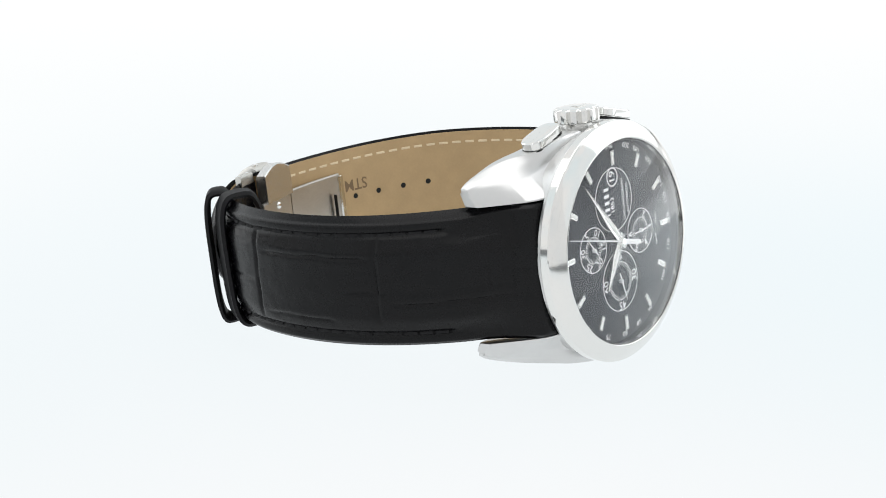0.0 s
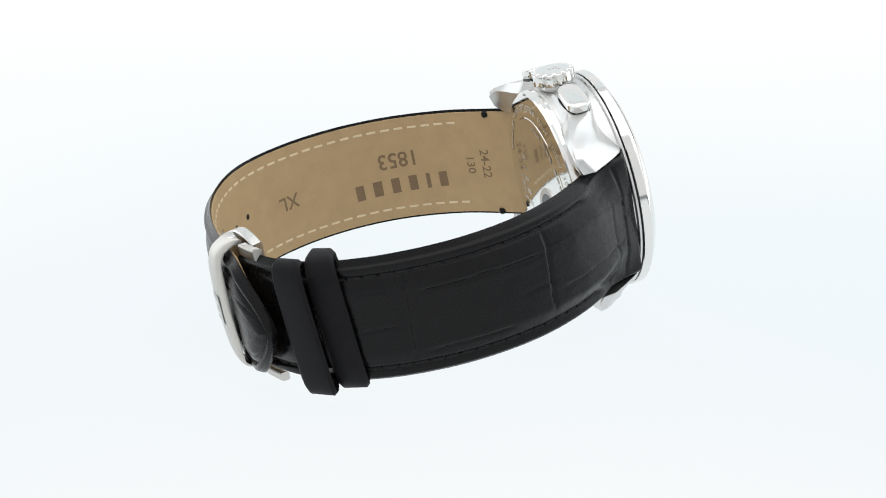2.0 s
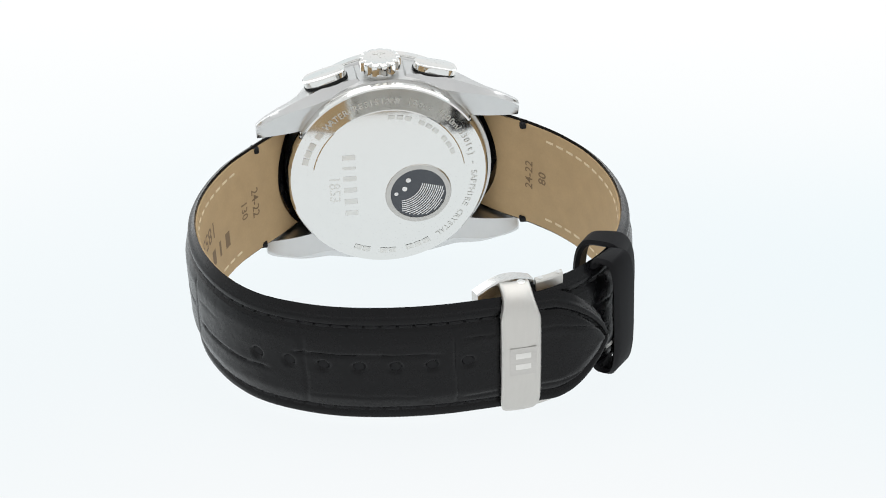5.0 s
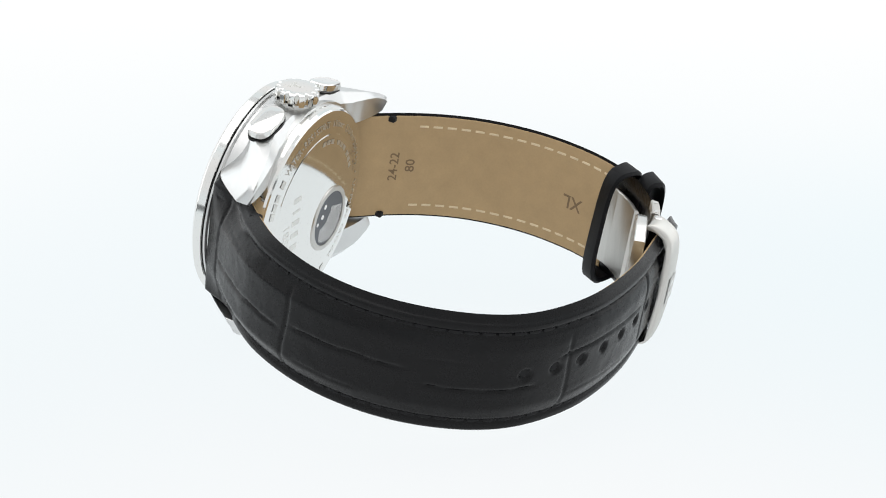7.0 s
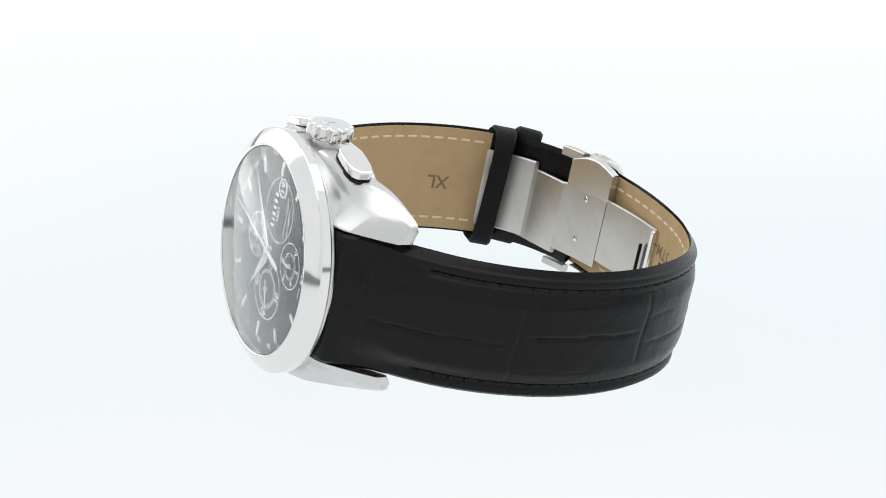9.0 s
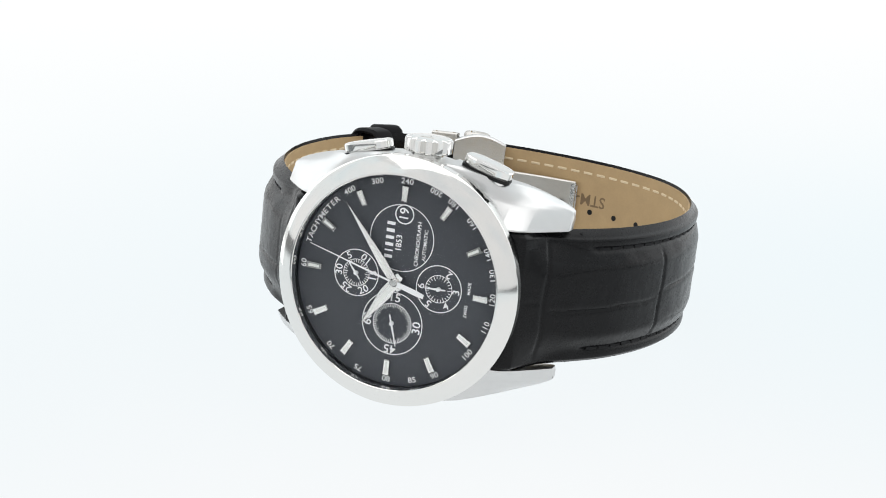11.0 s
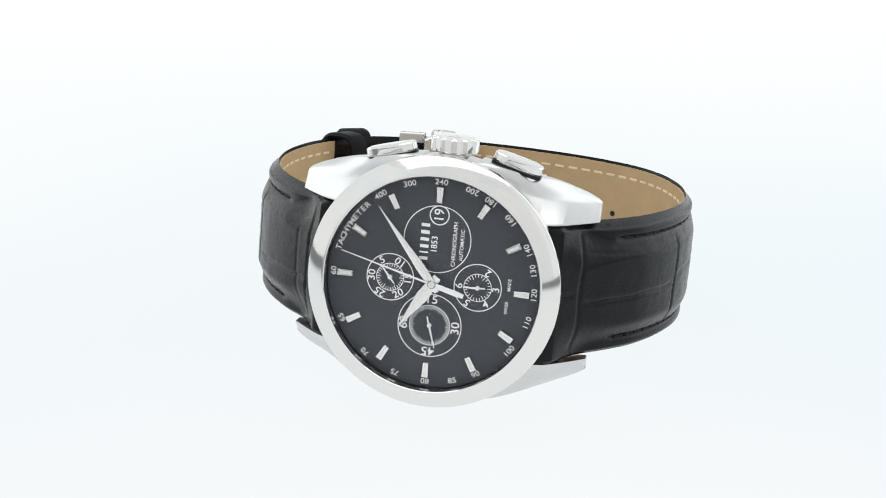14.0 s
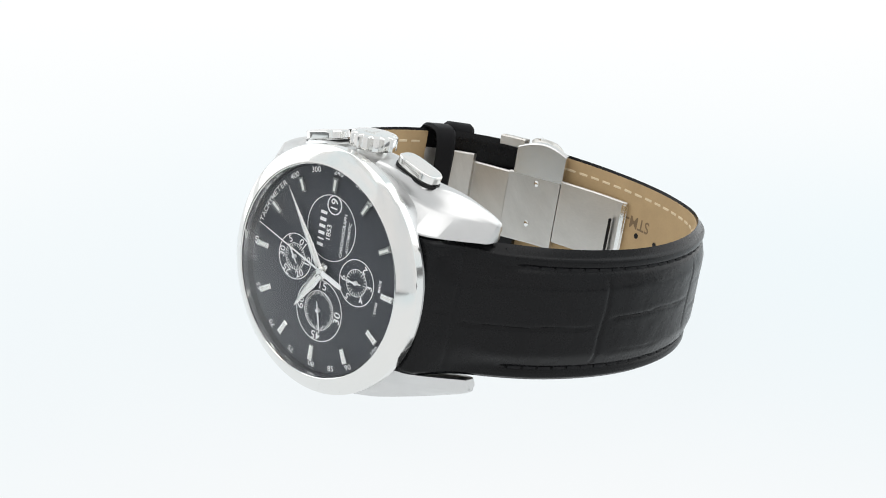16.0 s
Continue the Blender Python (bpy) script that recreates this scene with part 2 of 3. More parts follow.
def emboss(s, v, along, across, seed):
    d = 0.0
    if seed < 5:
        for h in HOLES:
            if abs(s - h) < 3:
                d -= 0.75 * math.exp(-(((s - h) ** 2 + ((v - 0.075) * 10.6) ** 2) / 1.15) ** 3)
    for a, b, h, k in along:
        hh = h + 0.014 * math.sin(0.23 * s + 7 * h + seed) + 0.007 * math.sin(0.71 * s + 11 * h)
        w = fade(a - 0.5, a + 1.5, s) * (1 - fade(b - 2.5, b + 0.5, s))
        e = (v - hh) * 11
        d -= 0.62 * k * w * math.exp(-(e / 0.26) ** 2)
        d += 0.10 * k * w * math.exp(-((abs(e) - 1.0) / 0.6) ** 2)
    for p, a, b, k in across:
        pp = p + 0.35 * math.sin(2.3 * v + p) + 0.12 * math.sin(6.1 * v + 2 * p)
        w = fade(a - 0.05, a + 0.12, v) * (1 - fade(b - 0.12, b + 0.05, v))
        d -= k * w * math.exp(-((s - pp) / 0.33) ** 2)
    d += 0.05 * noise.noise(Vector((s * 0.35, v * 4, seed))) + 0.025 * noise.noise(Vector((s * 1.3, v * 14, seed + 5)))
    return d


def half_width(s, end, tip):
    """Share of the width left near a pointed end."""
    if not tip or s < end - tip:
        return 1.0
    t = (s - (end - tip)) / tip
    return max(0.04, max(0.0, 1 - t ** 1.5) ** 0.6)


def strap_leather(course, start, end, along, across, seed, pad_end, tip=0.0, step=0.33):
    rows, inner = [], 22
    n = int((end - start) / step)
    for i in range(n + 1):
        s = start + (end - start) * i / n
        y = course.at(s)[1]
        zt, zl = top_z(y), low_z(y)
        zc, hw = (zt + zl) / 2, (zt - zl) / 2 * half_width(s, end, tip)
        pd, th = pad(s, pad_end), thick(s)
        # the outer face is narrower than the lining side
        share, slim = half_width(s, end, tip), 0.2 + 0.8 * fade(3, 12, s)
        ho, co = hw - 0.7 * slim * share, zc - 0.3 * slim
        row = []
        m = 84
        for j in range(m + 1):
            v = -1 + 2 * j / m
            v = math.copysign(1 - (1 - abs(v)) ** 1.15, v)
            edge = ho * (1 - abs(v))
            o = -pd + pd * fade(2.0 * fade(4, 14, s), 5.5 + 2.0 * (1 - fade(4, 14, s)), edge) - 0.5 * fade(13, 16, s) * math.exp(-((edge - 2.2) / 0.42) ** 2)
            o -= 0.75 * (1 - fade(0, 0.9, edge)) ** 2
            o += emboss(s, v, along, across, seed) * fade(0.2, 2.0, s) * fade(1.6 * fade(4, 14, s), 3.0, edge)
            x, yy = course.at(s, o)
            row.append((x, yy, co + ho * v))
        for j in range(inner + 1):
            v = 1 - 2 * j / inner
            o = -th if abs(v) < 0.97 else -th + 0.35
            x, yy = course.at(s, o)
            row.append((x, yy, zc + hw * v * 0.995))
        rows.append(row)
    # the end is hollowed to go round the case
    for row in rows:
        for k, (x, y, z) in enumerate(row):
            reach = 20.55 + (0.6 if course.sign > 0 else 0.0) * fade(4.0, 8.0, y)
            if y < 16 and x * x + z * z < reach * reach:
                row[k] = (course.sign * math.sqrt(reach * reach - z * z), y, z)
    first = rows[0]
    for reach in (0.5, 1.0):
        row = []
        for x, y, z in first:
            gap = (abs(x) - math.sqrt(20.3 ** 2 - z * z)) * reach if y < 5 else 0.0
            row.append((x - gap * course.sign, max(1.95, y - 0.7 * gap) if y < 5 else y, z))
        rows.insert(0, row)
    return grid(rows, closed=True, caps=True)


def strap_lining(course, start, end, tip=0.0, margin=0.6):
    rows = []
    n = int((end - start) / 1.0)
    for i in range(n + 1):
        s = start + (end - start) * i / n
        y = course.at(s)[1]
        zc, hw = (top_z(y) + low_z(y)) / 2, (top_z(y) - low_z(y)) / 2 * half_width(s, end, tip) - margin
        hw = max(hw, 0.3)
        row = []
        for o, vs in ((-0.12, np.linspace(-1, 1, 25)), (0.4, np.linspace(1, -1, 25))):
            for v in vs:
                z = zc + hw * v
                q = s + max(0.0, (math.sqrt((21.7 if course.sign > 0 else 21.1) ** 2 - min(z * z, 200)) - 17.8) / 0.66) * (1 - fade(start, start + 14, s))
                x, yy = course.at(q, o - thick(q))
                row.append((x, yy, z))
        rows.append(row)
    return grid(rows, closed=True, caps=True)


def stitches(course, start, end, from_edge, off, side, long=2.0, gap=1.05, wide=0.28, high=0.16):
    out, s = [], start
    while s + long < end:
        rows = []
        for k in range(5):
            q = s + long * k / 4
            y = course.at(q)[1]
            z = (top_z(y) - from_edge) if side > 0 else (low_z(y) + from_edge)
            lift = high * math.sin(math.pi * (0.12 + 0.76 * k / 4))
            base = off(q)
            sg = 1 if base > -1.5 else -1
            rows.append([(*course.at(q, base + sg * o), z + w) for o, w in ((-0.1, -wide), (lift * 0.7, -wide * 0.7), (lift, 0), (lift * 0.7, wide * 0.7), (-0.1, wide))])
        out.append(grid(rows, closed=True, caps=True))
        s += long + gap
    return merged(*out)


# ---- the light tent ----
def light_tent():
    bm = bmesh.new()
    bmesh.ops.create_circle(bm, cap_ends=True, radius=3.0, segments=64)
    me = bpy.data.meshes.new("floor")
    bm.to_mesh(me)
    bm.free()
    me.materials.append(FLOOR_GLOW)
    tagged(new("floor", me), "seamless white photo table surface with a graded glow in its colour", "floor", kind="structure")

    def wall(name, a0, a1, radius, height, mat, label):
        rows = []
        for z in (0.0, height):
            rows.append([(radius * math.sin(a), radius * math.cos(a), z) for a in np.linspace(radians(a0), radians(a1), 49)])
        v, f = grid(rows)
        me = bpy.data.meshes.new(name)
        me.from_pydata(v, [], f)
        for p in me.polygons:
            p.use_smooth = True
        me.materials.append(mat)
        tagged(new(name, me), label, "backdrop", kind="structure")

    # unseen roof, added so upward reflections stay bright
    bm = bmesh.new()
    bmesh.ops.create_circle(bm, cap_ends=True, radius=1.65, segments=64)
    bmesh.ops.translate(bm, verts=bm.verts, vec=(0, 0, 2.2))
    me = bpy.data.meshes.new("ceiling")
    bm.to_mesh(me)
    bm.free()
    me.materials.append(FRONT_GLOW)
    tagged(new("ceiling", me), "added self-lit white roof of the light tent, out of view", "ceiling", kind="structure")
    # unseen glowing walls, added for light and reflections
    wall("backdrop", -130, 130, 1.6, 2.2, BACK_GLOW, "added self-lit white backdrop cloth behind the table, out of view")
    wall("wall_front", 130, 230, 1.6, 2.2, FRONT_GLOW, "added self-lit white front wall of the light tent, out of view")


# ---- the watch ----
watch = new("wristwatch")
tagged(watch, "steel chronograph wristwatch with black dial and black leather strap", "wristwatch")


def hour(angle, r):
    """The (x, z) place at an angle clockwise from 12 o'clock."""
    a = radians(angle)
    return -r * math.cos(a), r * math.sin(a)


def dial_place(cx, cz, y=-0.03, turn=0.0):
    """Flat text on the dial: upright means towards 12 o'clock."""
    a = radians(turn)
    def place(u, v):
        uu, vv = u * math.cos(a) - v * math.sin(a), u * math.sin(a) + v * math.cos(a)
        return cx - vv, y, cz + uu
    return place


def ring(r0, r1, centre=(0, 0), y=-0.02, steps=96):
    return lathe([(r0, y), (r1, y)], steps, centre)


def ticks(centre, r0, r1, count, wide, every=0, r2=0.0, y=-0.02):
    out = []
    for k in range(count):
        a = 360 * k / count
        ra = r2 if every and k % every == 0 else r0
        (x0, z0), (x1, z1) = hour(a, ra), hour(a, r1)
        t = radians(a)
        dx, dz = math.sin(t) * wide / 2, math.cos(t) * wide / 2
        cx, cz = centre
        out.append(([(cx + x0 - dx, y, cz + z0 - dz), (cx + x0 + dx, y, cz + z0 + dz), (cx + x1 + dx, y, cz + z1 + dz), (cx + x1 - dx, y, cz + z1 - dz)], [(0, 1, 2, 3)]))
    return merged(*out)


def numeral(words, angle, r, size, centre=(0, 0), y=-0.03):
    x, z = hour(angle, r)
    flip = 180 if 95 < angle % 360 < 268 else 0
    return text_on(words, size, dial_place(centre[0] + x, centre[1] + z, y, -angle + flip), 1.12)


def hand_outline(angle, length, tail, wide, tip=0.12, at=0.22):
    """Outline of a tapered hand about its pivot."""
    pts = [(-tail, wide * 0.30), (0, wide * 0.42), (length * at, wide / 2), (length, tip / 2), (length, -tip / 2), (length * at, -wide / 2), (0, -wide * 0.42), (-tail, -wide * 0.30)]
    a = radians(angle)
    c, s = math.cos(a), math.sin(a)
    return [(-(l * c - w * s), l * s + w * c) for l, w in pts]


def moved(outline, dx, dz):
    return [(x + dx, z + dz) for x, z in outline]


def ridged(outline, y0, y1, rise):
    """A hand with a raised middle ridge."""
    n = len(outline)
    half = n // 2
    mid = [((outline[i][0] + outline[n - 1 - i][0]) / 2, (outline[i][1] + outline[n - 1 - i][1]) / 2) for i in range(half)]
    verts = [(x, y1, z) for x, z in outline] + [(x, y0, z) for x, z in outline] + [(x, y0 - rise, z) for x, z in mid]
    faces = [tuple(range(n))]
    for i in range(n):
        j = (i + 1) % n
        faces.append((i, j, n + j, n + i))
    for i in range(half - 1):
        faces.append((n + i, n + i + 1, 2 * n + i + 1, 2 * n + i))
        faces.append((2 * n - 1 - i, 2 * n - 2 - i, 2 * n + i + 1, 2 * n + i))
    faces += [(n, 2 * n - 1, 2 * n), (n + half - 1, n + half, 2 * n + half - 1)]
    return verts, faces


def build_dial():
    dial = smooth(part("dial", lathe([(0.01, 0.0), (18.25, 0.0), (18.25, 0.6), (0.01, 0.6)], 128), DIAL_BLACK, watch, "glossy black dial with white print"))
    smooth(part("flange", lathe([(17.95, -0.04), (18.02, -1.05), (18.6, -1.05), (18.6, 0.3), (17.9, 0.3)], 128, ring=True), MOVEMENT, dial, "dark sloping ring round the dial"), 60)
    # applied hour batons
    for k in range(12):
        a = 30 * k
        r0, r1, w = 13.55, 16.35, 0.60
        (cx, cz), t = hour(a, 1.0), radians(a)
        ux, uz, px, pz = -math.cos(t), math.sin(t), math.sin(t), math.cos(t)
        out = [(ux * r + px * q, uz * r + pz * q) for r, q in ((r0, -w * 0.86), (r1, -w), (r1, w), (r0, w * 0.86))]
        index = part("hour_marker", prism(out, -0.62, 0.0, 0.16), POLISHED, dial)
        ins = [(ux * r + px * q, uz * r + pz * q) for r, q in ((r0 + 0.35, -0.2), (r1 - 0.5, -0.24), (r1 - 0.5, 0.24), (r0 + 0.35, 0.2))]
        part("lume_strip", prism(ins, -0.66, -0.55), LUME, index)
    # tachymeter scale
    for value in (400, 300, 240, 200, 180, 160, 140, 130, 120, 110, 100, 90, 85, 80, 75, 70, 65, 60):
        part("scale_numeral", numeral(str(value), 360 * 60 / value, 16.95, 1.34), PRINT, dial)
    letters = "TACHYMETER"
    out = [numeral(ch, 14.2 + 3.35 * k, 16.85, 1.36) for k, ch in enumerate(letters)]
    part("scale_title", merged(*out), PRINT, dial)
    # sub-dials
    def sub(name, centre, r_out, r_tick, count, every, numerals, r_num, size, label):
        body = smooth(part(name, lathe([(r_out - 0.08, -0.018), (r_out + 0.08, -0.018), (r_out + 0.08, 0.02), (r_out - 0.08, 0.02)], 80, centre, ring=True), PRINT, dial, label))
        part("tick_ring", merged(ticks(centre, r_tick, r_tick + 0.58, count, 0.12, every, r_tick - 0.25), ring(r_tick + 0.5, r_tick + 0.62, centre)), PRINT, body)
        for k, words in enumerate(numerals):
            if words:
                part("numeral", numeral(words, 360 * k / len(numerals), r_num, size, centre), PRINT, body)
        return body
    sub("minute_counter", (-7.3, 0.1), 3.95, 1.75, 30, 5, ("30", "5", "10", "15", "20", "25"), 3.1, 1.72, "white ringed thirty minute counter")
    sub("hour_counter", (7.5, 0.1), 3.95, 1.75, 24, 4, ("6", "", "2", "3", "4", "5"), 3.1, 1.72, "white ringed six hour counter")
    sub("seconds_counter", (0.0, -7.3), 5.35, 2.85, 60, 5, ("60", "15", "30", "45"), 4.4, 2.0, "white ringed running seconds counter")
    smooth(part("logo_ring", lathe([(5.53, -0.018), (5.68, -0.018), (5.68, 0.02), (5.53, 0.02)], 96, (0.1, 7.4), ring=True), PRINT, dial))
    # words inside the upper ring
    part("logo_bars", bars_on((0.55, 0.26, 0.55, 0.55, 0.6, 0.55), 1.45, 0.62, dial_place(-2.0, 6.8)), PRINT, dial)
    part("year_print", text_on("1853", 1.45, dial_place(-0.3, 6.5)), PRINT, dial)
    part("word_print", text_on("CHRONOGRAPH", 0.98, dial_place(3.05, 6.9)), PRINT, dial)
    part("word_print", text_on("AUTOMATIC", 0.92, dial_place(4.3, 6.9)), PRINT, dial)
    part("word_print", text_on("SWISS", 0.78, dial_place(12.55, -2.7)), PRINT, dial)
    part("word_print", text_on("MADE", 0.78, dial_place(12.75, 1.2)), PRINT, dial)
    # date window
    date = smooth(part("date_window", lathe([(1.5, -0.12), (1.66, -0.12), (1.7, 0.02), (1.46, 0.02)], 48, (0.15, 11.45), ring=True), PRINT, dial, "round white framed date window"))
    part("date_numerals", text_on("19", 2.3, dial_place(0.15, 11.45)), PRINT, date)


def build_hands():
    minute = part("minute_hand", ridged(hand_outline(50.5, 15.6, 1.6, 1.55), -1.12, -0.98, 0.10), POLISHED, watch, "slim tapered polished steel minute hand")
    part("lume_strip", prism([(x, z) for x, z in hand_outline(50.5, 7.2, -1.6, 0.5, 0.34, 0.5)], -1.25, -1.05), LUME, minute)
    hr = part("hour_hand", ridged(hand_outline(-57, 9.4, 1.5, 2.1, 0.3, 0.3), -0.88, -0.74, 0.10), POLISHED, watch, "broad tapered polished steel hour hand")
    part("lume_strip", prism([(x, z) for x, z in hand_outline(-57, 6.6, -1.9, 0.8, 0.4, 0.5)], -1.0, -0.82), LUME, hr)
    sec = part("chronograph_hand", merged(ridged(hand_outline(14.3, 16.1, 1.0, 0.34, 0.12), -1.38, -1.28, 0.04),
                                          ridged(hand_outline(194.3, 5.6, -0.5, 0.95, 0.7, 0.75), -1.40, -1.28, 0.05)), PRINT, watch, "thin white central chronograph seconds hand")
    smooth(part("pivot", lathe([(0.01, -1.62), (0.55, -1.62), (0.72, -1.45), (0.75, -0.4), (0.01, -0.4)], 32), POLISHED, sec))
    for cx, cz, ang, ln, tl in ((-7.3, 0.1, 50, 2.5, 1.3), (7.5, 0.1, -3, 2.4, 1.3), (0.0, -7.3, 253, 3.9, 1.6)):
        small = part("counter_hand", ridged(moved(hand_outline(ang, ln, tl, 0.36, 0.12), cx, cz), -0.42, -0.34, 0.04), PRINT, watch, "small white counter hand")
        smooth(part("pivot", lathe([(0.01, -0.6), (0.28, -0.6), (0.36, -0.5), (0.38, 0.0), (0.01, 0.0)], 20, (cx, cz)), PRINT, small))


def shoulder(sign):
    """The flank with its two lugs, on the crown side (1) or opposite (-1)."""
    def table(a, xs, ys):
        """Smooth reading of a small table."""
        k = max(0, min(len(xs) - 2, int(np.searchsorted(xs, a)) - 1))
        m = [(ys[1] - ys[0]) / (xs[1] - xs[0])] + [(ys[i + 1] - ys[i - 1]) / (xs[i + 1] - xs[i - 1]) for i in range(1, len(xs) - 1)] + [(ys[-1] - ys[-2]) / (xs[-1] - xs[-2])]
        h = xs[k + 1] - xs[k]
        t = (a - xs[k]) / h
        return ((2 * t ** 3 - 3 * t * t + 1) * ys[k] + (t ** 3 - 2 * t * t + t) * h * m[k] + (3 * t * t - 2 * t ** 3) * ys[k + 1] + (t ** 3 - t * t) * h * m[k + 1])

    def section(x):
        """Half outline (y, z) of the flank at x: front facet, ridge, swelling side, back bevel."""
        a = abs(x)
        y_low = table(a, [0, 15, 17.3, 19.4, 22.7, 25.6], [1.5, 1.55, 1.95, 2.9, 6.4, 10.0])
        y_rid = table(a, [0, 6, 8.6, 11.4, 14, 17.3, 21.2, 23.5, 25.6], [2.0, 2.5, 3.2, 3.8, 4.6, 5.7, 7.7, 9.6, 11.4])
        z_rid = table(a, [0, 5, 8.6, 11.4, 14, 17.3, 21.2, 23.5, 25.6], [20.3, 19.7, 18.1, 16.8, 15.8, 15.0, 14.7, 14.4, 13.7])
        y_top = table(a, [0, 5, 8, 12, 14, 16, 18, 21, 24, 25.6], [2.7, 3.2, 3.7, 4.5, 5.6, 7.6, 9.5, 11.2, 12.1, 12.4])
        z_top = table(a, [0, 6, 11, 13.6, 16.8, 19.5, 23, 24.8, 25.6], [20.9, 20.5, 19.5, 18.8, 18.1, 17.3, 16.0, 15.1, 14.5])
        y_back = table(a, [0, 12, 15, 18, 21, 24, 25.6], [10.1, 10.3, 11.2, 12.2, 12.8, 13.1, 13.2])
        drop = 1.9 - 1.3 * fade(12, 22, a)
        zi = 11.45
        if sign < 0:
            zi, z_rid, z_top = 12.3, z_rid + 0.2, z_top + 0.2
        mid_y, mid_z = (y_rid + y_top) / 2, (z_rid + z_top) / 2
        swell = 0.22 * min(1.0, max(0.0, z_top - z_rid))
        hump = [q for q in spline([(y_rid + 0.1, z_rid + 0.12), (mid_y - 0.5 * swell, mid_z + swell), (y_top, z_top - 0.05)], 5)]
        row = [(y_low, zi), (y_low + 0.06, zi + 0.25), (y_rid - 0.15, z_rid - 0.22), *[tuple(q) for q in hump], (y_top + 0.35, z_top), (max(y_top + 0.6, y_back - 1.3 + 0.5 * fade(12, 22, a)), z_top - 0.1),
               (y_back - 0.25, z_top - drop), (y_back, z_top - drop - 0.3), (y_back - 0.12, z_top - drop - 0.7), (y_back - 0.8 * fade(9, 16, a), zi)]
        # the crown sits in a recess with a lip behind it
        if sign > 0:
            cut = 1 - fade(4.3, 4.9, abs(x - 0.6))
            row = [(y, z - cut * max(0.0, z - (19.1 if y < 8.6 else 20.0))) for y, z in row]
        return row

    rows = []
    stops = sorted({25.6 * math.copysign(1 - (1 - abs(k) / 90) ** 1.15, k) for k in range(-90, 91)} | {0.6 + q for q in (-5.0, -4.8, -4.6, -4.4, -4.2, 4.2, 4.4, 4.6, 4.8, 5.0)})
    for n, x in enumerate(stops):
        row = section(x)
        if n in (0, len(stops) - 1):
            yc = sum(q[0] for q in row) / len(row)
            row = [(y + (0.3 if y < yc else -0.3), zz - (0.3 if zz > 12.7 else -0.1)) for y, zz in row]
        rows.append([(x, y, sign * zz) for y, zz in row])
    return grid(rows, closed=True, caps=True)


